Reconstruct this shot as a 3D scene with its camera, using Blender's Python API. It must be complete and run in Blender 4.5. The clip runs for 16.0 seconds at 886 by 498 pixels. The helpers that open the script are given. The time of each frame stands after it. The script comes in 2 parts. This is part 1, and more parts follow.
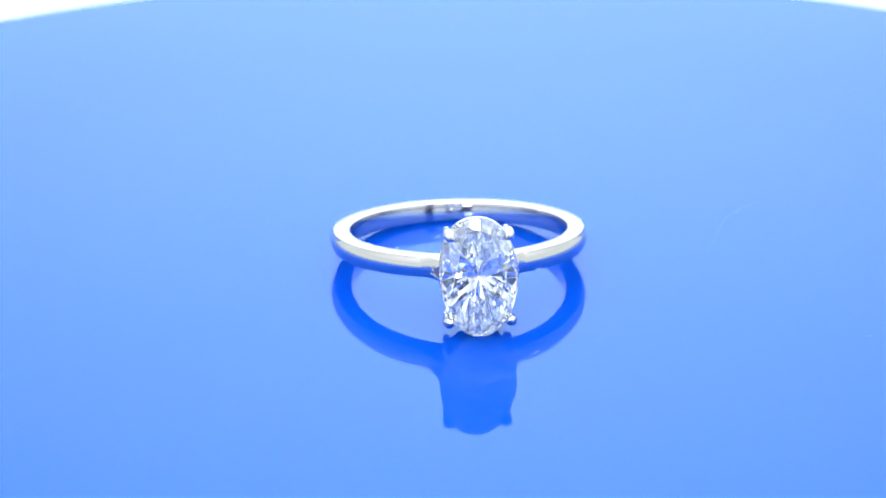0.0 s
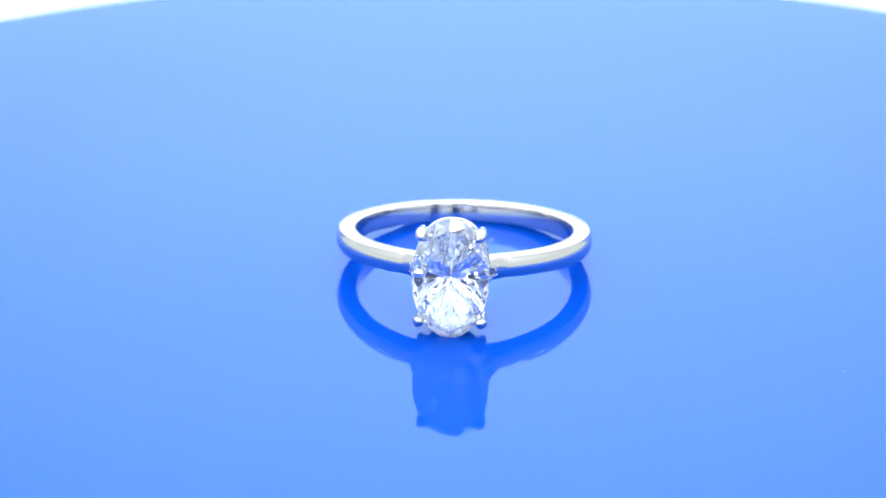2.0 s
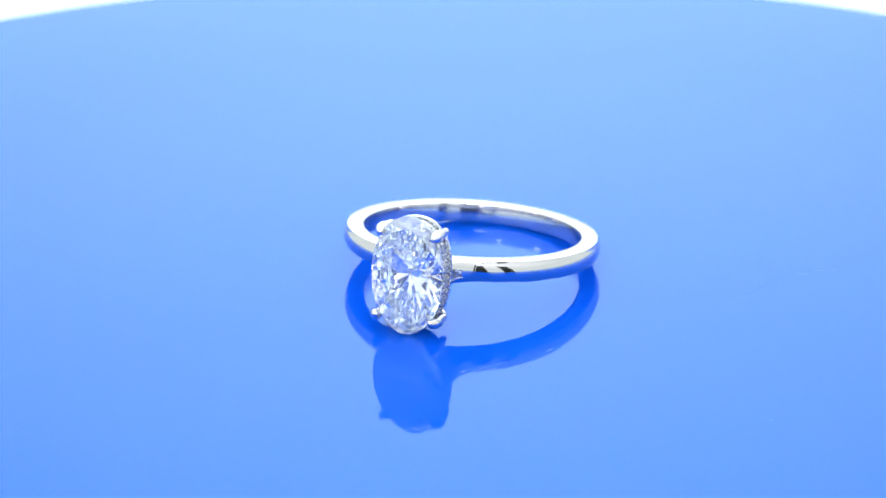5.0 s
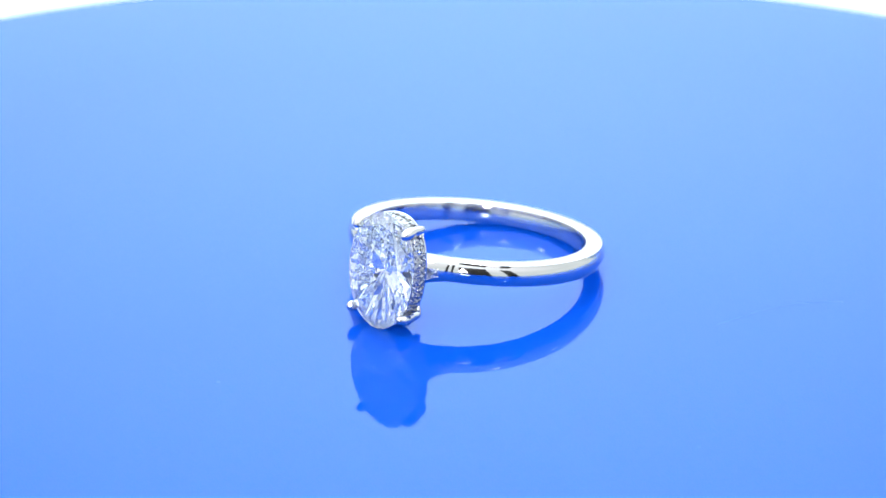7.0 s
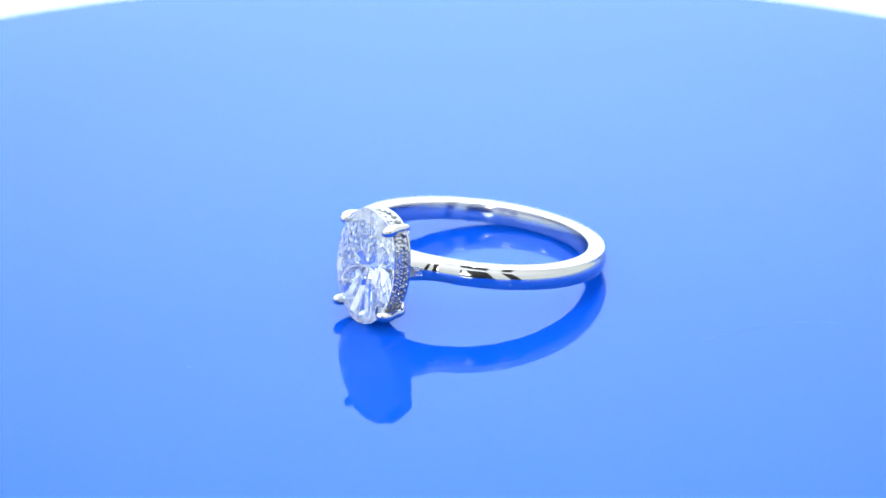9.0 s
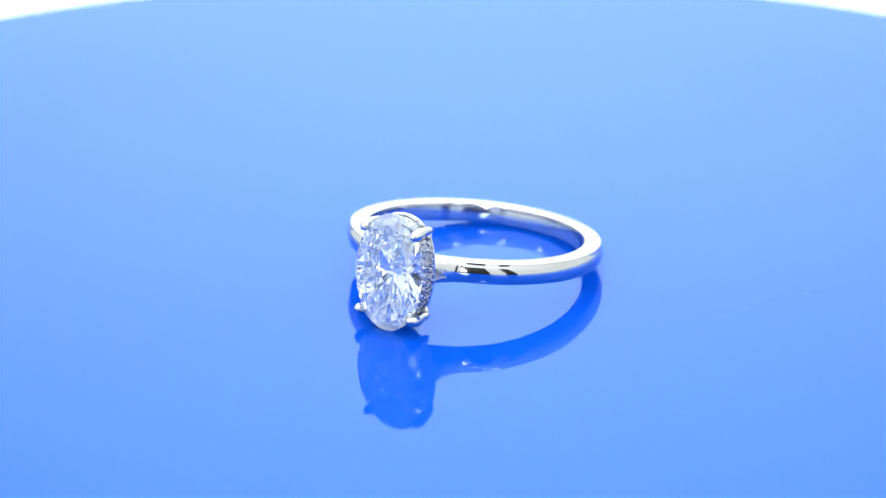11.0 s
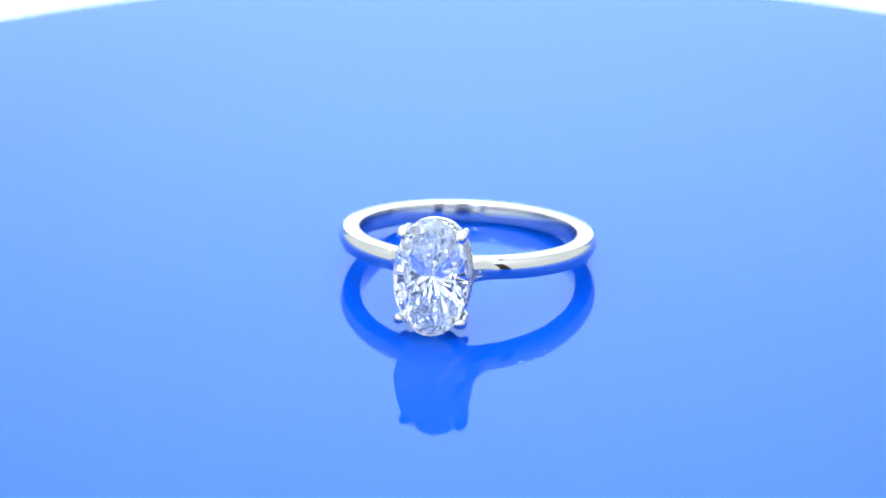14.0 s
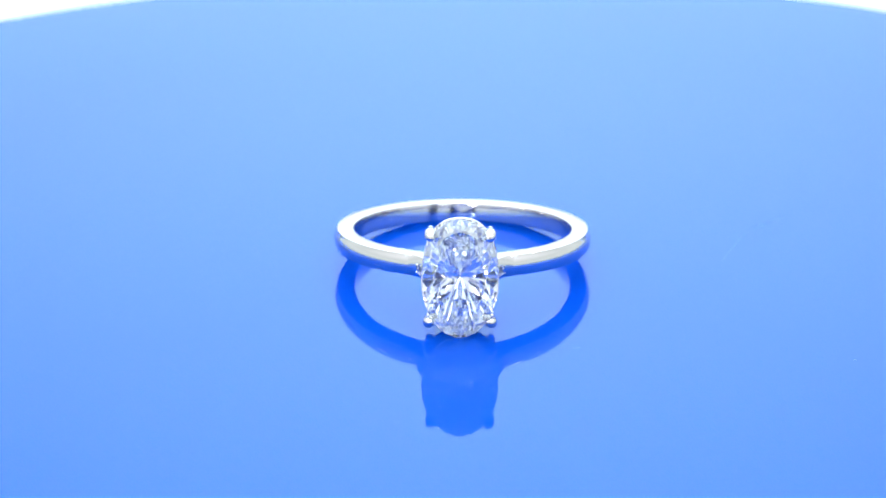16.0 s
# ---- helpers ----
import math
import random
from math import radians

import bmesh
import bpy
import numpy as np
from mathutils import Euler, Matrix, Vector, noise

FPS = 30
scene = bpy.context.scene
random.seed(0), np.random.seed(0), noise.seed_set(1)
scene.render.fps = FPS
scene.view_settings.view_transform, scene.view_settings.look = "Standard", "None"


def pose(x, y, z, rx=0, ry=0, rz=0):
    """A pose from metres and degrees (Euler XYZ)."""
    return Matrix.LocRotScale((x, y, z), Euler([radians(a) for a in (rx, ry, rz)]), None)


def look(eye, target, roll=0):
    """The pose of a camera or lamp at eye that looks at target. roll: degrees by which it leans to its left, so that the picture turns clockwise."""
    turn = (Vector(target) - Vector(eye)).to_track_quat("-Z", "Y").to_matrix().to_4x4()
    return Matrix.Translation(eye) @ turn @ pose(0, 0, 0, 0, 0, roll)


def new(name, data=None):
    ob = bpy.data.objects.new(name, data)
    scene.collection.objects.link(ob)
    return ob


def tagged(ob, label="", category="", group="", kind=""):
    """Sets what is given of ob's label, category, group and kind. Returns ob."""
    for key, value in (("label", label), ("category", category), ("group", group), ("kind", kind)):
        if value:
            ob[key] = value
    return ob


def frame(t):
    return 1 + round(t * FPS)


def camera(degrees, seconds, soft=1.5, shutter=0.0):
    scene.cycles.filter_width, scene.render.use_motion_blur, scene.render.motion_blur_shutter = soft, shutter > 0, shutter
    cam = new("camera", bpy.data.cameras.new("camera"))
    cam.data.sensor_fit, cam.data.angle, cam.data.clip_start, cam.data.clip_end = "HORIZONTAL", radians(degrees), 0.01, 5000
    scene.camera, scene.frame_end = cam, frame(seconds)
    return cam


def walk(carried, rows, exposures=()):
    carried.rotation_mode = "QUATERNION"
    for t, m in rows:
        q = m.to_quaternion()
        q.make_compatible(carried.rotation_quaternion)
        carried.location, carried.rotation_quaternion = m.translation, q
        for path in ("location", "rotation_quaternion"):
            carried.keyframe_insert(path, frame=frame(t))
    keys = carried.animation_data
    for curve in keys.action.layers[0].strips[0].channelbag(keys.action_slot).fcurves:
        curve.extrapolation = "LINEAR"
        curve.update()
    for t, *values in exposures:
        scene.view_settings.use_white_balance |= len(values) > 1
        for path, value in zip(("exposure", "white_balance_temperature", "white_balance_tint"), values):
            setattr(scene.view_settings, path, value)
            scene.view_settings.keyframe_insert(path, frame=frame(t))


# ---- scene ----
MM = 0.001

# ---- camera ----
EYE = Vector((0.0, -153.552, 68.232)) * MM
PITCH, PAN = radians(23.272), radians(-0.338)
AIM = Vector((math.sin(PAN) * math.cos(PITCH), math.cos(PAN) * math.cos(PITCH), -math.sin(PITCH)))
cam = camera(23.31, 16.0, soft=1.5)
# a small aperture, focused on the stone
cam.data.dof.use_dof, cam.data.dof.focus_distance, cam.data.dof.aperture_fstop = True, 0.158, 40
walk(cam, [(0.0, look(EYE, EYE + AIM)), (16.0, look(EYE, EYE + AIM))])

# ---- light ----
scene.cycles.max_bounces = 40
scene.cycles.transmission_bounces = 40
scene.cycles.glossy_bounces = 36
world = bpy.data.worlds.new("studio")
scene.world = world
world.use_nodes = True
wt = world.node_tree
back = wt.nodes["Background"]
# a white tent, lighter overhead, with broad bluish daylight high behind the turntable
co = wt.nodes.new("ShaderNodeTexCoord")


def tent_ramp(axis, stops, ease):
    dot = wt.nodes.new("ShaderNodeVectorMath")
    dot.operation = "DOT_PRODUCT"
    dot.inputs[1].default_value = axis
    wt.links.new(co.outputs["Generated"], dot.inputs[0])
    ramp = wt.nodes.new("ShaderNodeValToRGB")
    ramp.color_ramp.interpolation = ease
    while len(ramp.color_ramp.elements) < len(stops):
        ramp.color_ramp.elements.new(0.5)
    for el, (p, c) in zip(ramp.color_ramp.elements, stops):
        el.position, el.color = p, (*c, 1)
    wt.links.new(dot.outputs["Value"], ramp.inputs["Fac"])
    return ramp


TENT = tent_ramp((0, 0, 1), [(0.0, (0.30, 0.335, 0.35)), (0.10, (0.36, 0.395, 0.41)), (0.28, (0.335, 0.365, 0.378)), (0.6, (0.45, 0.465, 0.49)), (0.78, (0.54, 0.62, 0.675)), (0.9, (0.60, 0.71, 0.785))], "LINEAR")
WINDOW = tent_ramp((0.004, 0.79, 0.613), [(0.78, (0, 0, 0)), (0.9323, (0.619, 0.767, 1.042)), (0.9677, (0.894, 1.168, 1.586)), (0.9903, (1.144, 1.517, 2.086)), (1.0, (1.19, 1.578, 2.169))], "LINEAR")
both = wt.nodes.new("ShaderNodeMix")
both.data_type, both.blend_type = "RGBA", "ADD"
both.inputs[0].default_value = 1.0
wt.links.new(TENT.outputs["Color"], both.inputs[6])
wt.links.new(WINDOW.outputs["Color"], both.inputs[7])
wt.links.new(both.outputs[2], back.inputs["Color"])
back.inputs["Strength"].default_value = 3.0


def area_lamp(name, az, elev, dist, w, h, radiance, colour, shape="ELLIPSE", at=(0, -0.011, 0.004)):
    """A soft lamp facing the ring; azimuth is from the camera's side, to the right."""
    a, e = radians(az), radians(elev)
    p = Vector(at) + dist * Vector((math.sin(a) * math.cos(e), -math.cos(a) * math.cos(e), math.sin(e)))
    lamp = bpy.data.lights.new(name, "AREA")
    lamp.shape, lamp.size, lamp.size_y = shape, w, h
    lamp.energy, lamp.color = radiance * math.pi * w * h, colour
    ob = new(name, lamp)
    ob.matrix_world = look(p, at)
    return ob


area_lamp("front_lamp", -10.2, 12.1, 0.36, 0.046, 0.050, 13, (1, 0.98, 0.95), "RECTANGLE")
area_lamp("front_bulb", -12.4, 9.3, 0.352, 0.013, 0.013, 60, (1, 0.97, 0.92))
# one low in front, for a reflected dot; those overhead are added for sparkle
TONES = ((1, 0.93, 0.86), (0.86, 0.94, 1.0), (1, 0.96, 0.92))
OVERHEAD = [(28, 50), (-38, 50), (4, 60), (132, 62), (192, 62), (252, 62)] + [(72 * i + 40, 78) for i in range(5)]
for i, (az, elev) in enumerate([(-10, 27)] + OVERHEAD):
    area_lamp("glint_lamp", az, elev, 0.40, 0.022, 0.022, 160, TONES[i % 3])
area_lamp("side_lamp_west", -95, 44, 0.34, 0.035, 0.035, 14, (1, 0.98, 0.95))
area_lamp("side_lamp_east", 90, 44, 0.34, 0.035, 0.035, 14, (1, 0.98, 0.95))


# ---- materials ----
def material(name, base, rough=0.5, metal=0.0, ior=1.5, bump=0.0, bump_scale=200.0, vary=0.0, vary_scale=60.0):
    m = bpy.data.materials.new(name)
    m.use_nodes = True
    nt = m.node_tree
    b = nt.nodes["Principled BSDF"]
    b.inputs["Base Color"].default_value = (*base, 1)
    b.inputs["Roughness"].default_value = rough
    b.inputs["Metallic"].default_value = metal
    b.inputs["IOR"].default_value = ior
    co = nt.nodes.new("ShaderNodeTexCoord")
    if vary:
        n = nt.nodes.new("ShaderNodeTexNoise")
        n.inputs["Scale"].default_value, n.inputs["Detail"].default_value = vary_scale, 4
        nt.links.new(co.outputs["Object"], n.inputs["Vector"])
        r = nt.nodes.new("ShaderNodeMapRange")
        r.inputs["To Min"].default_value, r.inputs["To Max"].default_value = rough * (1 - vary), rough * (1 + vary)
        nt.links.new(n.outputs["Fac"], r.inputs["Value"])
        nt.links.new(r.outputs["Result"], b.inputs["Roughness"])
    if bump:
        n = nt.nodes.new("ShaderNodeTexNoise")
        n.inputs["Scale"].default_value, n.inputs["Detail"].default_value = bump_scale, 3
        nt.links.new(co.outputs["Object"], n.inputs["Vector"])
        k = nt.nodes.new("ShaderNodeBump")
        k.inputs["Strength"].default_value, k.inputs["Distance"].default_value = bump, 0.0001
        nt.links.new(n.outputs["Fac"], k.inputs["Height"])
        nt.links.new(k.outputs["Normal"], b.inputs["Normal"])
    return m


def gem(name, colour, ior, veil):
    m = bpy.data.materials.new(name)
    m.use_nodes = True
    nt = m.node_tree
    nt.nodes.remove(nt.nodes["Principled BSDF"])
    g = nt.nodes.new("ShaderNodeBsdfGlass")
    g.inputs["Color"].default_value = (*colour, 1)
    g.inputs["Roughness"].default_value, g.inputs["IOR"].default_value = 0.0, ior
    # a faint pale diffuse veil, mixed in to lighten the stone's dark parts
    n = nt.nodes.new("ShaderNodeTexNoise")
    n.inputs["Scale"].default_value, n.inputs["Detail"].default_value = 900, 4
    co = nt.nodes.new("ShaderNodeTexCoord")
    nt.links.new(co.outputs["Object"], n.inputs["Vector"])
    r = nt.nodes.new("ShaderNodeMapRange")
    r.inputs["To Min"].default_value, r.inputs["To Max"].default_value = veil * 0.6, veil * 1.4
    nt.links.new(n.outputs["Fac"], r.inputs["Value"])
    dust_or_veil = nt.nodes.new("ShaderNodeBsdfDiffuse")
    dust_or_veil.inputs["Color"].default_value = (0.75, 0.75, 0.75, 1)
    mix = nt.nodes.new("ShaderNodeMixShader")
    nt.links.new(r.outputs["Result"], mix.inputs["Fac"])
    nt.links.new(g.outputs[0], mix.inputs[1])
    nt.links.new(dust_or_veil.outputs["BSDF"], mix.inputs[2])
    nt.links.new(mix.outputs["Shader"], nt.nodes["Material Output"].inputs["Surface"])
    return m


def glossy_acrylic(name, base):
    """Deep-dyed acrylic: a matt body under a faint, clear surface gloss."""
    m = bpy.data.materials.new(name)
    m.use_nodes = True
    nt = m.node_tree
    nt.nodes.remove(nt.nodes["Principled BSDF"])
    co = nt.nodes.new("ShaderNodeTexCoord")
    body = nt.nodes.new("ShaderNodeSubsurfaceScattering")
    body.falloff = "BURLEY"
    body.inputs["Color"].default_value = (*base, 1)
    body.inputs["Scale"].default_value, body.inputs["Radius"].default_value = 0.006, (0.5, 0.8, 1.0)
    shine = nt.nodes.new("ShaderNodeBsdfGlossy")
    shine.inputs["Color"].default_value = (0.72, 0.90, 1.0, 1)
    n = nt.nodes.new("ShaderNodeTexNoise")
    n.inputs["Scale"].default_value, n.inputs["Detail"].default_value = 35, 5
    nt.links.new(co.outputs["Object"], n.inputs["Vector"])
    r = nt.nodes.new("ShaderNodeMapRange")
    r.inputs["To Min"].default_value, r.inputs["To Max"].default_value = 0.006, 0.022
    nt.links.new(n.outputs["Fac"], r.inputs["Value"])
    nt.links.new(r.outputs["Result"], shine.inputs["Roughness"])
    fr = nt.nodes.new("ShaderNodeFresnel")
    fr.inputs["IOR"].default_value = 1.24
    mix = nt.nodes.new("ShaderNodeMixShader")
    nt.links.new(fr.outputs["Fac"], mix.inputs["Fac"])
    nt.links.new(body.outputs["BSSRDF"], mix.inputs[1])
    nt.links.new(shine.outputs["BSDF"], mix.inputs[2])
    nt.links.new(mix.outputs["Shader"], nt.nodes["Material Output"].inputs["Surface"])
    return m


ACRYLIC = glossy_acrylic("blue_acrylic", (0.001, 0.043, 0.36))
WHITE_PLASTIC = material("white_plastic", (0.78, 0.79, 0.80), 0.4, bump=0.05, bump_scale=800, vary=0.2)
TABLE_WHITE = material("white_laminate", (0.40, 0.45, 0.47), 0.45, bump=0.08, bump_scale=300, vary=0.3, vary_scale=12)
SCREEN_DARK = material("screen_dark", (0.022, 0.018, 0.013), 0.9, bump=0.3, bump_scale=900, vary=0.05)
GOLD = material("polished_white_gold", (0.63, 0.63, 0.62), 0.06, 1.0, vary=0.5, vary_scale=300)
GOLD_SATIN = material("satin_white_gold", (0.66, 0.65, 0.655), 0.12, 1.0, vary=0.5, vary_scale=300)
DUST = material("dust_or_veil", (0.03, 0.10, 0.45), 0.9)
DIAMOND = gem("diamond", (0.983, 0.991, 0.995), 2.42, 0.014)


# ---- building helpers ----
def mesh_of(name, bm, mat, smooth=False, angle=None):
    me = bpy.data.meshes.new(name)
    bm.normal_update()
    bm.to_mesh(me)
    bm.free()
    me.materials.append(mat)
    if smooth:
        me.polygons.foreach_set("use_smooth", [True] * len(me.polygons))
        if angle:
            me.set_sharp_from_angle(angle=radians(angle))
    return me


def part(name, bm, mat, parent, label="", smooth=False, angle=None):
    ob = new(name, mesh_of(name, bm, mat, smooth, angle))
    ob.parent = parent
    return tagged(ob, label)


def revolve(bm, profile, n, rot=0.0):
    """Closed ring of revolution about z; profile(phi) gives the loop of (r, z)."""
    rings = []
    for i in range(n):
        a = rot + 2 * math.pi * i / n
        rings.append([bm.verts.new((r * math.cos(a), r * math.sin(a), z)) for r, z in profile(a)])
    k = len(rings[0])
    for i in range(n):
        p, q = rings[i], rings[(i + 1) % n]
        for j in range(k):
            bm.faces.new((p[j], q[j], q[(j + 1) % k], p[(j + 1) % k]))


def tube(bm, path, radii, sides=14):
    """A swept round bar with closed, domed ends."""
    pts = [Vector(p) for p in path]
    rings = []
    for i, p in enumerate(pts):
        d = (pts[min(i + 1, len(pts) - 1)] - pts[max(i - 1, 0)]).normalized()
        u = d.orthogonal().normalized() if i == 0 else (u - d * u.dot(d)).normalized()
        v = d.cross(u)
        rings.append([bm.verts.new(p + radii[i] * (u * math.cos(2 * math.pi * k / sides) + v * math.sin(2 * math.pi * k / sides))) for k in range(sides)])
    for p, q in zip(rings, rings[1:]):
        for k in range(sides):
            bm.faces.new((p[k], p[(k + 1) % sides], q[(k + 1) % sides], q[k]))
    bm.faces.new(list(reversed(rings[0])))
    bm.faces.new(rings[-1])


def smooth_path(ctrl, rad, n=6):
    """Catmull-Rom through the control points, with radii."""
    out, ro = [], []
    P = [Vector(c) for c in ctrl]
    for i in range(len(P) - 1):
        a, b, c, d = P[max(i - 1, 0)], P[i], P[i + 1], P[min(i + 2, len(P) - 1)]
        for j in range(n):
            t = j / n
            out.append(0.5 * ((2 * b) + (c - a) * t + (2 * a - 5 * b + 4 * c - d) * t * t + (3 * b - a - 3 * c + d) * t ** 3))
            ro.append(rad[i] + (rad[i + 1] - rad[i]) * t)
    return out + [P[-1]], ro + [rad[-1]]


# ---- structure ----
bm = bmesh.new()
bmesh.ops.create_cube(bm, size=1.0)
for v in bm.verts:
    v.co = Vector((v.co.x * 2.6, v.co.y * 2.0 + 0.1, v.co.z * 0.03 - 0.037))
bmesh.ops.bevel(bm, geom=bm.edges[:], offset=0.004, segments=3, affect="EDGES")
table = tagged(new("ground", mesh_of("ground", bm, TABLE_WHITE)), "pale laminate tabletop under the turntable", "tabletop", kind="structure")

# unseen dark screens added behind the camera, so metal and stone reflect dark there
def dark_screen(left, wide, folds):
    bm = bmesh.new()
    for k in range(folds + 1):
        s = k / folds
        x = left + wide * s
        y = -0.52 + 0.008 * math.sin(x * 128) + 0.004 * math.sin(x * 47 + 1)
        for z in (-0.022, 0.45):
            for dy in (0, -0.004):
                bm.verts.new((x, y + dy, z))
    bm.verts.ensure_lookup_table()
    for k in range(folds):
        a, b = bm.verts[4 * k:4 * k + 4], bm.verts[4 * k + 4:4 * k + 8]
        for i, j in ((0, 2), (2, 3), (3, 1), (1, 0)):
            bm.faces.new((a[i], a[j], b[j], b[i]))
    for e in (bm.verts[0:4], bm.verts[4 * folds:4 * folds + 4]):
        bm.faces.new((e[0], e[2], e[3], e[1]))
    bmesh.ops.recalc_face_normals(bm, faces=bm.faces)
    tagged(new("reflected_screen", mesh_of("reflected_screen", bm, SCREEN_DARK, True)), "unseen dark folded screen, added for dark reflections", "curtain", kind="structure")


dark_screen(-0.128, 0.253, 42)
dark_screen(0.27, 0.12, 24)

# ---- turntable ----
turntable = tagged(new("turntable"), "round glossy blue acrylic turntable on a white base", "turntable")
DISC_X, DISC_Y, DISC_R = 2.30, -3.50, 87.20


def disc_profile(r, top, bottom, bevel):
    pts = [(0.0, top), (r - 3 * bevel, top), (r - 1.5 * bevel, top)]
    for i in range(5):
        a = math.pi / 2 * i / 4
        pts.append((r - bevel + bevel * math.sin(a), top - bevel + bevel * math.cos(a)))
    for i in range(5):
        a = math.pi / 2 * i / 4
        pts.append((r - bevel + bevel * math.cos(a), bottom + bevel - bevel * math.sin(a)))
    return pts + [(r - 1.5 * bevel, bottom), (0.0, bottom)]


def lathe(bm, profile, n, cx, cy):
    rings = []
    for r, z in profile:
        if r == 0:
            rings.append([bm.verts.new((cx, cy, z))])
        else:
            rings.append([bm.verts.new((cx + r * math.cos(2 * math.pi * i / n), cy + r * math.sin(2 * math.pi * i / n), z)) for i in range(n)])
    for p, q in zip(rings, rings[1:]):
        for i in range(n):
            j = (i + 1) % n
            if len(p) == 1:
                bm.faces.new((p[0], q[i], q[j]))
            elif len(q) == 1:
                bm.faces.new((p[i], q[0], p[j]))
            else:
                bm.faces.new((p[i], q[i], q[j], p[j]))
    bmesh.ops.recalc_face_normals(bm, faces=bm.faces)


bm = bmesh.new()
lathe(bm, disc_profile(DISC_R * MM, 0.0, -0.004, 0.0006), 256, DISC_X * MM, DISC_Y * MM)
disc = part("acrylic_disc", bm, ACRYLIC, turntable, "glossy deep blue acrylic disc", True, 30)
bm = bmesh.new()
lathe(bm, disc_profile(0.070, -0.0042, -0.022, 0.002), 128, 0, 0)
part("base", bm, WHITE_PLASTIC, turntable, "plain white plastic turntable base", True, 30)


def hair(ctrl, radius):
    bm = bmesh.new()
    p, r = smooth_path([(x * MM, y * MM, radius * 0.6 * MM) for x, y in ctrl], [radius * MM] * len(ctrl), 5)
    tube(bm, p, r, 5)
    return bm


part("lint", hair([(21.2, 3.1), (22.1, 5.4), (23.3, 8.2), (25.1, 10.7), (27.3, 12.3)], 0.004), DUST, disc, "fine thread of lint")
for x, y, w, r in ((25.1, 10.4, 0.5, 0.014), (-3.5, -24.7, 0.3, 0.009), (29.0, -14.4, 0.3, 0.012), (9.1, -12.9, 0.5, 0.012)):
    part("dust_speck", hair([(x - w / 2, y - w * 0.2), (x, y), (x + w / 2, y + w * 0.1)], r), DUST, disc, "tiny dark speck of dust")

# ---- ring ----
TAU, ZC = radians(9.296), 2.350
CX, CY = 0.578, 2.203
LIE = Matrix.Translation((0, 0, ZC * MM)) @ Matrix.Rotation(-TAU, 4, "X") @ Matrix.Scale(MM, 4)
ring = tagged(new("diamond_ring"), "polished white gold ring with an oval diamond, lying on blue acrylic", "ring")


def ring_part(name, bm, mat, parent, label="", smooth=False, angle=None):
    """A part built in millimetres about the finger hole, laid down as the ring lies."""
    bm.transform(LIE)
    return part(name, bm, mat, parent, label, smooth, angle)


R_IN, R_OUT, HALF = 8.46, 10.13, 0.83


DOME = 0.25


def band_profile(a):
    # towards the head (at -90 degrees) the band narrows a little
    off = abs((math.degrees(a) + 90 + 180) % 360 - 180)
    k = max(0.0, 1 - off / 38)
    h = HALF * (1 - 0.14 * k * k)
    pts = []
    c = 0.11
    for z in np.linspace(-1, 1, 9):
        pts.append((R_OUT - DOME * z * z, z * (h - c)))
    for i in range(1, 4):
        t = math.pi / 2 * i / 4
        pts.append((R_OUT - DOME - c + c * math.cos(t), h - c + c * math.sin(t)))
    pts.append((R_OUT - DOME - c, h))
    pts.append((9.25, h + 0.01))
    c2 = 0.16
    for i in range(0, 5):
        t = math.pi / 2 * i / 4
        pts.append((R_IN + 0.05 + c2 - c2 * math.sin(t), h - c2 + c2 * math.cos(t)))
    for z in (0.5, 0.0, -0.5):
        pts.append((R_IN + 0.05 * z * z, z * (h - c2)))
    for i in range(4, -1, -1):
        t = math.pi / 2 * i / 4
        pts.append((R_IN + 0.05 + c2 - c2 * math.sin(t), -(h - c2 + c2 * math.cos(t))))
    pts.append((9.25, -h - 0.01))
    pts.append((R_OUT - DOME - c, -h))
    for i in range(3, 0, -1):
        t = math.pi / 2 * i / 4
        pts.append((R_OUT - DOME - c + c * math.cos(t), -(h - c + c * math.sin(t))))
    return pts


bm = bmesh.new()
revolve(bm, band_profile, 220)
bmesh.ops.recalc_face_normals(bm, faces=bm.faces)
for f in bm.faces:
    c = f.calc_center_median()
    f.material_index = 1 if c.xy.length < R_IN + 0.12 else 0
band = ring_part("band", bm, GOLD, ring, "polished white gold band", True, 40)
band.data.materials.append(GOLD_SATIN)

# the oval stone: table, crown, girdle and pavilion facets
SA, SB = 2.86, 4.48
Y_GIRDLE = -12.90
# the head leans a little forward on the band
HEAD = Matrix.Translation((0, Y_GIRDLE - 0.14, 0)) @ Matrix.Rotation(radians(1.8), 4, "X") @ Matrix.Translation((0, -Y_GIRDLE, 0))


def head_part(name, bm, mat, parent, label="", smooth=False, angle=None):
    bm.transform(HEAD)
    return ring_part(name, bm, mat, parent, label, smooth, angle)


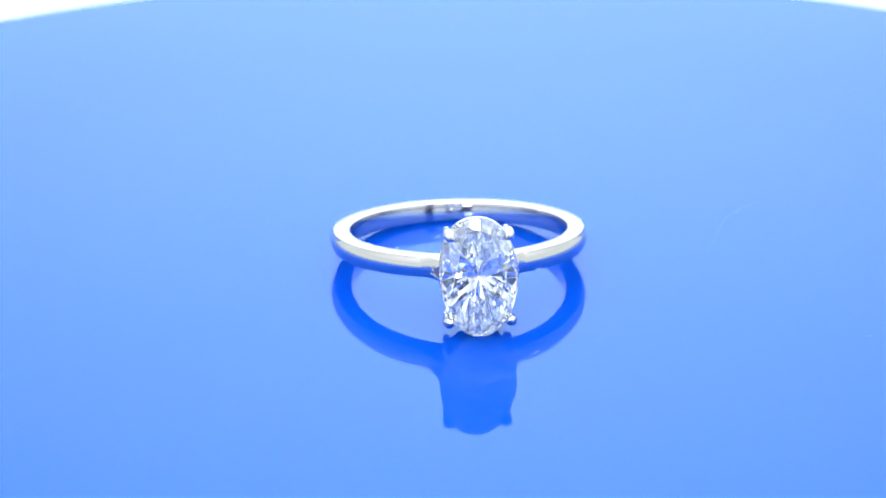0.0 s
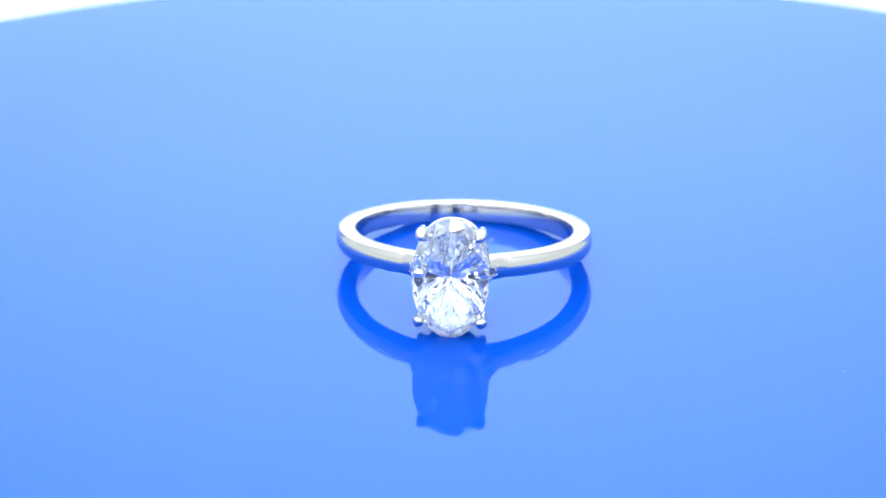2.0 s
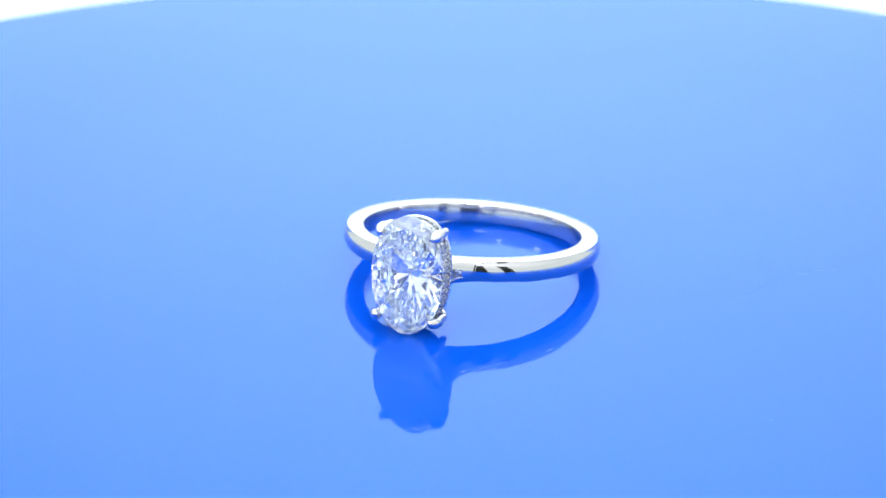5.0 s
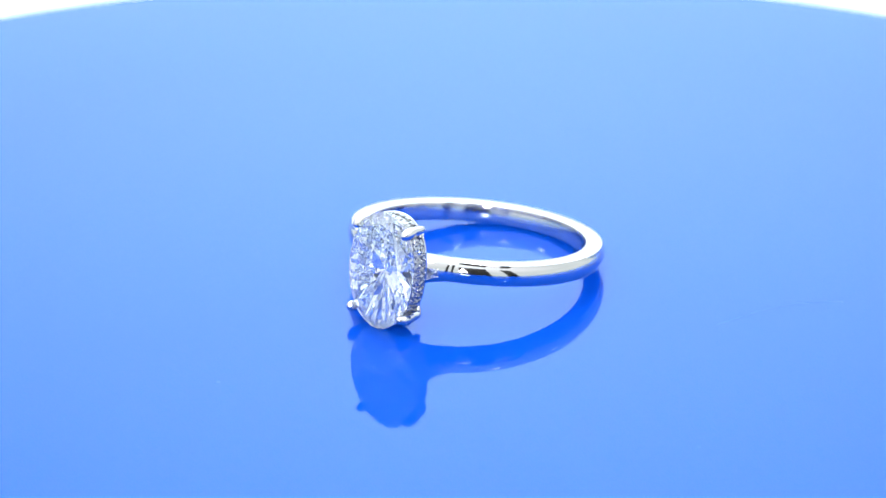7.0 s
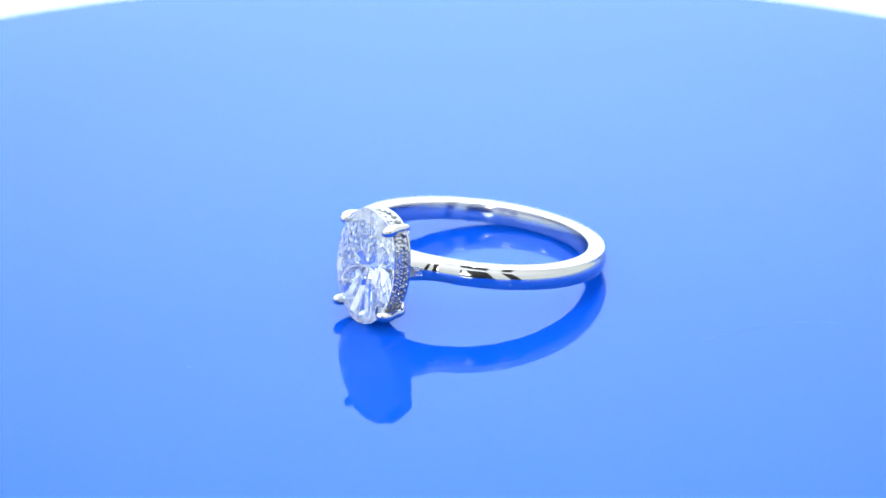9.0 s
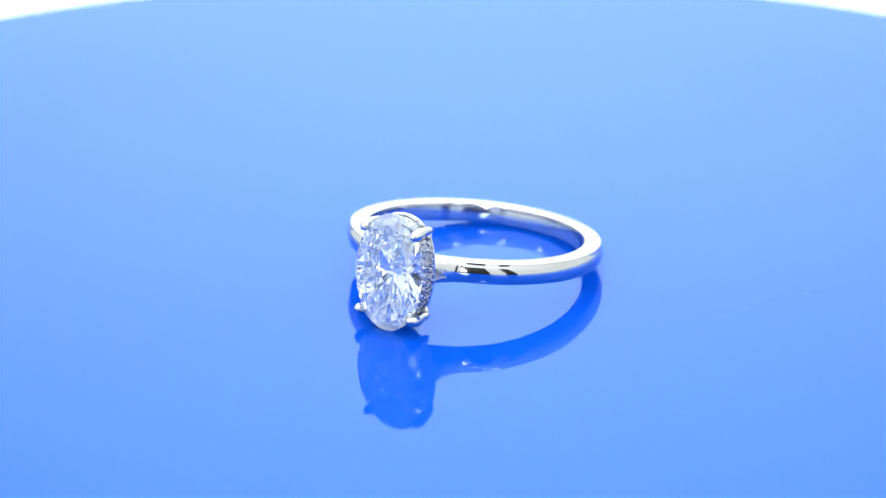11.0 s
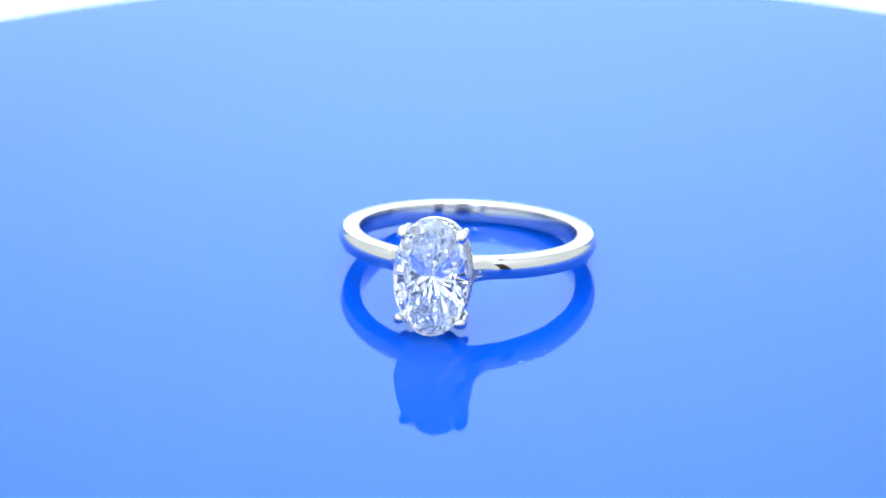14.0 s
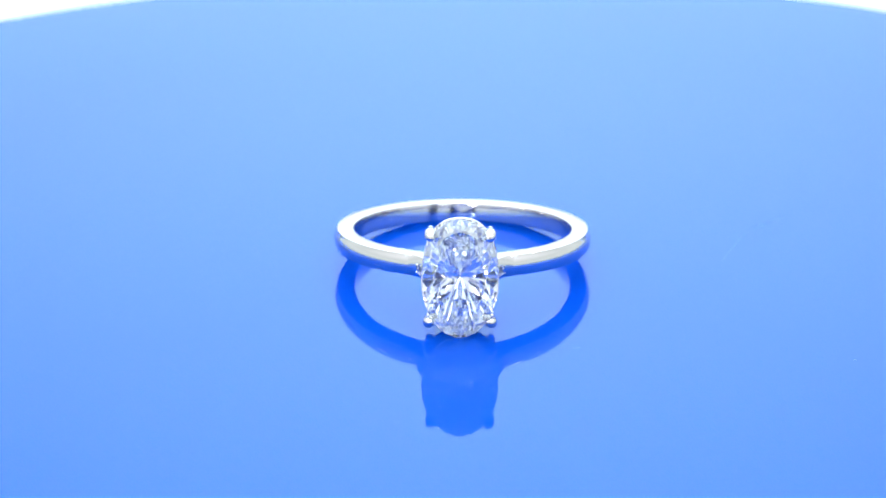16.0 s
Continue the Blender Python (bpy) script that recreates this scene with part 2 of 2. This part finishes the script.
def brilliant(bm, a, b, table, crown, girdle, depth, star, low, m, n=8):
    """A brilliant cut with n mains, its face to -y; m places it. table: (across, along) of the corner points."""
    def put(x, z, y):
        return bm.verts.new(m @ Vector((x, y, z)))
    step = 2 * math.pi / n
    T, S, G, B, L = [], [], [], [], []
    for i in range(n):
        p = step * (i + 0.5)
        T.append(put(table[0] * a * math.cos(p), table[1] * b * math.sin(p), -crown))
        p = step * i
        S.append(put(star * a * math.cos(p), star * b * math.sin(p), -crown * 0.57))
        L.append(put(low * a * math.cos(p), low * b * math.sin(p), girdle + depth * (1 - low * 0.94)))
    for i in range(2 * n):
        p = step * i / 2
        G.append(put(a * math.cos(p), b * math.sin(p), -girdle))
        B.append(put(a * math.cos(p), b * math.sin(p), girdle))
    C = put(0, 0, girdle + depth)
    bm.faces.new(T)
    for i in range(n):
        j = (i + 1) % n
        bm.faces.new((T[i - 1], S[i], T[i]))
        bm.faces.new((T[i], S[i], G[2 * i + 1]))
        bm.faces.new((T[i], G[2 * i + 1], S[j]))
        bm.faces.new((S[i], G[2 * i], G[2 * i + 1]))
        bm.faces.new((S[i], G[2 * i - 1], G[2 * i]))
        bm.faces.new((L[i], B[2 * i], B[2 * i + 1]))
        bm.faces.new((L[i], B[2 * i - 1], B[2 * i]))
        bm.faces.new((C, L[i], B[2 * i + 1]))
        bm.faces.new((C, B[2 * i + 1], L[j]))
    for i in range(2 * n):
        j = (i + 1) % (2 * n)
        bm.faces.new((G[i], G[j], B[j], B[i]))
    bmesh.ops.recalc_face_normals(bm, faces=bm.faces)


def oval_brilliant(bm, a, b, m):
    """The large stone: eight-cornered table with a corner at each end and side, kites and stars, and long radial pavilion facets."""
    def put(x, z, y):
        return bm.verts.new(m @ Vector((x * a, y, z * b)))
    crown, gd, deep = 0.557, 0.05, 2.45
    n = 32
    per = n // 8

    def at(i, count, across, along, y):
        p = 2 * math.pi * i / count
        return put(across * math.cos(p), along * math.sin(p), y)
    T = [put(x, z, -crown) for x, z in ((0.667, 0), (0.41, 0.725), (0, 0.83), (-0.41, 0.725), (-0.667, 0), (-0.41, -0.725), (0, -0.83), (0.41, -0.725))]
    S = [put(x, z, -crown * 0.52) for x, z in ((0.78, 0.40), (0.33, 0.885), (-0.33, 0.885), (-0.78, 0.40), (-0.78, -0.40), (-0.33, -0.885), (0.33, -0.885), (0.78, -0.40))]
    G, B = [at(i, n, 1, 1, -gd) for i in range(n)], [at(i, n, 1, 1, gd) for i in range(n)]
    # half facets, split once near the girdle, then the mains down to the point
    H = [at(i + 0.5, 16, 0.75, 0.80, gd + deep * 0.30) for i in range(16)]
    L = [at(i, 8, 0.27, 0.32, gd + deep * 0.755) for i in range(8)]
    C = put(0, 0, gd + deep)
    bm.faces.new(T)
    for i in range(8):
        j = (i + 1) % 8
        g = per * i
        bm.faces.new((T[i], S[i], T[j]))
        bm.faces.new((T[i], G[g], S[i]))
        bm.faces.new((T[j], S[i], G[(g + per) % n]))
        for k in range(per):
            bm.faces.new((S[i], G[(g + k) % n], G[(g + k + 1) % n]))
        mid = B[g + 2]
        h0, h1 = H[2 * i], H[2 * i + 1]
        bm.faces.new((h0, B[g], B[g + 1]))
        bm.faces.new((h0, B[g + 1], mid))
        bm.faces.new((h1, mid, B[g + 3]))
        bm.faces.new((h1, B[g + 3], B[(g + 4) % n]))
        bm.faces.new((L[i], B[g], h0))
        bm.faces.new((L[i], h0, mid))
        bm.faces.new((L[j], mid, h1))
        bm.faces.new((L[j], h1, B[(g + 4) % n]))
        bm.faces.new((C, L[i], mid))
        bm.faces.new((C, mid, L[j]))
    for i in range(n):
        j = (i + 1) % n
        bm.faces.new((G[i], G[j], B[j], B[i]))
    bmesh.ops.recalc_face_normals(bm, faces=bm.faces)


bm = bmesh.new()
oval_brilliant(bm, SA, SB, Matrix.Translation((0, Y_GIRDLE, -0.05)))
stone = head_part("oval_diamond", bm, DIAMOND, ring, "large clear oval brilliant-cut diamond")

# the gallery under the stone, with its row of small stones
GA, GB = SA - 0.12, SB - 0.42
Y_FRONT, Y_BACK = Y_GIRDLE + 0.14, Y_GIRDLE + 1.95


def gallery_oval(p):
    """A point of the squared-off oval, and the way out from it."""
    c, s_ = math.cos(p), math.sin(p)
    u, w = math.copysign(abs(c) ** 0.85, c), math.copysign(abs(s_) ** 0.85, s_)
    n = Vector((math.copysign(abs(u) ** 1.35, u) / GA, 0, math.copysign(abs(w) ** 1.35, w) / GB)).normalized()
    return Vector((GA * u, 0, GB * w)), n


bm = bmesh.new()
N = 96
# (outward offset, place from front 0 to back 1, share of the scallop at the two ends)
loop = [(0.0, 0.0, 1), (0.0, 0.07, 1), (-0.09, 0.10, 1), (-0.09, 0.86, 0), (0.02, 0.88, 0), (0.05, 0.95, 0), (0.0, 1.0, 0),
        (-0.36, 1.0, 0), (-0.40, 0.93, 0), (-0.40, 0.36, 0.6), (-0.07, 0.02, 1)]
rows = []
for i in range(N):
    p = 2 * math.pi * i / N
    o, n = gallery_oval(p)
    dip = 0.24 * math.sin(p) ** 4
    rows.append([bm.verts.new(o + n * d + Vector((0, Y_FRONT + (Y_BACK - Y_FRONT) * y + dip * k, 0))) for d, y, k in loop])
for i in range(N):
    p, q = rows[i], rows[(i + 1) % N]
    for k in range(len(loop)):
        bm.faces.new((p[k], q[k], q[(k + 1) % len(loop)], p[(k + 1) % len(loop)]))
bmesh.ops.recalc_face_normals(bm, faces=bm.faces)
gallery = head_part("gallery", bm, GOLD, ring, "white gold gallery with a hidden halo of small diamonds", True, 35)

# places along the oval at even spacing
fine = [gallery_oval(2 * math.pi * i / 2000)[0] for i in range(2000)]
along = [0.0]
for i in range(1, 2001):
    along.append(along[-1] + (fine[i % 2000] - fine[i - 1]).length)


def on_oval(f):
    s = f % 1.0 * along[-1]
    i = int(np.searchsorted(along, s)) % 2000
    return gallery_oval(2 * math.pi * i / 2000)


PAVE = 42
ROWS = ((Y_FRONT + 0.42, 0.0), (Y_BACK - 0.50, 0.5))
for y, off in ROWS:
    for i in range(PAVE):
        p, n = on_oval((i + off) / PAVE)
        side = n.cross(Vector((0, 1, 0)))
        m = Matrix((side, -n, Vector((0, 1, 0)))).transposed().to_4x4()
        dip = 0.12 * (p.z / GB) ** 4
        m.translation = p + Vector((0, y + dip, 0)) - n * 0.05
        m = m @ Matrix.Rotation(random.uniform(-0.15, 0.15), 4, "X") @ Matrix.Rotation(random.uniform(0, 1), 4, "Y")
        bm = bmesh.new()
        brilliant(bm, 0.265, 0.265, (0.6, 0.6), 0.11, 0.02, 0.2, 0.84, 0.3, m)
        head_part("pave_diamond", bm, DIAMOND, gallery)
bm = bmesh.new()
for y, off in ((Y_FRONT + 0.16, 0.0), ((Y_FRONT + Y_BACK) / 2 - 0.03, 0.25), ((Y_FRONT + Y_BACK) / 2 - 0.03, 0.75), (Y_BACK - 0.22, 0.5)):
    for i in range(PAVE):
        p, n = on_oval((i + off + 0.5 * (off in (0.0, 0.5))) / PAVE)
        bmesh.ops.create_icosphere(bm, subdivisions=1, radius=0.085, matrix=Matrix.Translation(p + Vector((0, y, 0)) - n * 0.02))
tagged(head_part("beading", bm, GOLD, gallery, "tiny white gold beads between the small diamonds", True), kind="stuff")

# four claws
for sx in (-1, 1):
    for sz in (-1, 1):
        px, up = (2.17, 0.965 * sz) if sz > 0 else (2.29, sz)
        ctrl = [(0.55 * sx, -9.75, 0.35 * up), (1.35 * sx, -10.5, 1.9 * up), (px * sx * 0.97, -10.95, 3.22 * up), (px * sx * 1.0, -11.9, 3.34 * up),
                (px * sx * 1.02, -12.55, 3.37 * up), (px * sx, -13.0, 3.32 * up), (px * sx * 0.95, -13.32, 3.22 * up), (px * sx * 0.89, -13.48, 3.10 * up)]
        p, r = smooth_path(ctrl, [0.22, 0.19, 0.26, 0.37, 0.42, 0.43, 0.34, 0.10], 6)
        bm = bmesh.new()
        tube(bm, p, r, 18)
        bmesh.ops.recalc_face_normals(bm, faces=bm.faces)
        head_part("claw", bm, GOLD, ring, "rounded white gold claw holding the diamond", True, 60)

# shoulders that sweep from the band up to the gallery, each with a small tapered stone
for sx in (-1, 1):
    bm = bmesh.new()
    n = 14
    secs = []
    for i in range(n + 1):
        t = i / n
        o = Vector((4.265, -9.17)) * (1 - t) ** 2 + Vector((3.36, -9.44)) * 2 * t * (1 - t) + Vector((2.72, -11.28)) * t * t
        q = Vector((3.75, -8.1)) * (1 - t) + Vector((1.3, -10.6)) * t
        h = 0.817 - 0.03 * t
        d = (o - q).normalized()
        pr = [(q, h), (o - d * (DOME + 0.05), h)]
        pr += [(o - d * DOME * z * z, z * (h - 0.05)) for z in np.linspace(1, -1, 11)]
        pr += [(o - d * (DOME + 0.05), -h), (q, -h)]
        secs.append([bm.verts.new((sx * a.x, a.y, z)) for a, z in pr])
    K = len(secs[0])
    for p, q in zip(secs, secs[1:]):
        for k in range(K):
            bm.faces.new((p[k], q[k], q[(k + 1) % K], p[(k + 1) % K]))
    bm.faces.new(secs[0])
    bm.faces.new(secs[-1])
    bmesh.ops.recalc_face_normals(bm, faces=bm.faces)
    shoulder = ring_part("shoulder", bm, GOLD, ring, "white gold shoulder rising to the gallery", True, 35)
    # tapered stone on the slope
    a, b = Vector((2.76, -11.15)), Vector((3.20, -10.36))
    d = (b - a).normalized()
    nn = Vector((-d.y, d.x))
    if nn.x < 0:
        nn = -nn
    bm = bmesh.new()

    def q3(u, z, e):
        c = a + d * u + nn * e
        return bm.verts.new((sx * c.x, c.y, z))
    L1 = (b - a).length
    base = [q3(0, -0.46, -0.06), q3(L1, -0.28, 0), q3(L1, 0.28, 0), q3(0, 0.46, -0.06)]
    mid = [q3(0, -0.46, 0.04), q3(L1, -0.28, 0.07), q3(L1, 0.28, 0.07), q3(0, 0.46, 0.04)]
    top = [q3(0.2, -0.34, 0.12), q3(L1 - 0.22, -0.17, 0.13), q3(L1 - 0.22, 0.17, 0.13), q3(0.2, 0.34, 0.12)]
    keel = [q3(0.3, 0, -0.25), q3(L1 - 0.3, 0, -0.25)]
    bm.faces.new(top)
    for lo, hi in ((base, mid), (mid, top)):
        for k in range(4):
            bm.faces.new((lo[k], lo[(k + 1) % 4], hi[(k + 1) % 4], hi[k]))
    bm.faces.new((base[0], base[1], keel[1], keel[0]))
    bm.faces.new((base[2], base[3], keel[0], keel[1]))
    bm.faces.new((base[1], base[2], keel[1]))
    bm.faces.new((base[3], base[0], keel[0]))
    bmesh.ops.recalc_face_normals(bm, faces=bm.faces)
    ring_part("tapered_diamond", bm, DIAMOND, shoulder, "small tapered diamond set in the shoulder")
    for sz in (-1, 1):
        bm = bmesh.new()
        c = a + d * (L1 + 0.03) + nn * 0.04
        bmesh.ops.create_icosphere(bm, subdivisions=2, radius=0.07, matrix=Matrix.Translation((sx * c.x, c.y, 0.29 * sz)))
        ring_part("small_claw", bm, GOLD, shoulder, "", True)


# ---- what moves ----
def turn(t):
    """The turntable's angle in degrees: it turns one way, then back."""
    return 6.742 - 5.75 * (t if t < 8.67 else 17.34 - t)


def motions():
    times = [0, 1, 2, 3, 4, 5, 6, 7, 8, 8.4, 8.6, 8.6667, 8.7333, 8.9333, 9.3333, 10.3333, 11.3333, 12.3333, 13.3333, 14.3333, 15.3333, 16]
    walk(turntable, [(t, pose(0, 0, 0, 0, 0, turn(t))) for t in times])
    walk(ring, [(t, pose(0, 0, 0, 0, 0, turn(t)) @ pose(CX * MM, CY * MM, 0)) for t in times])


motions()
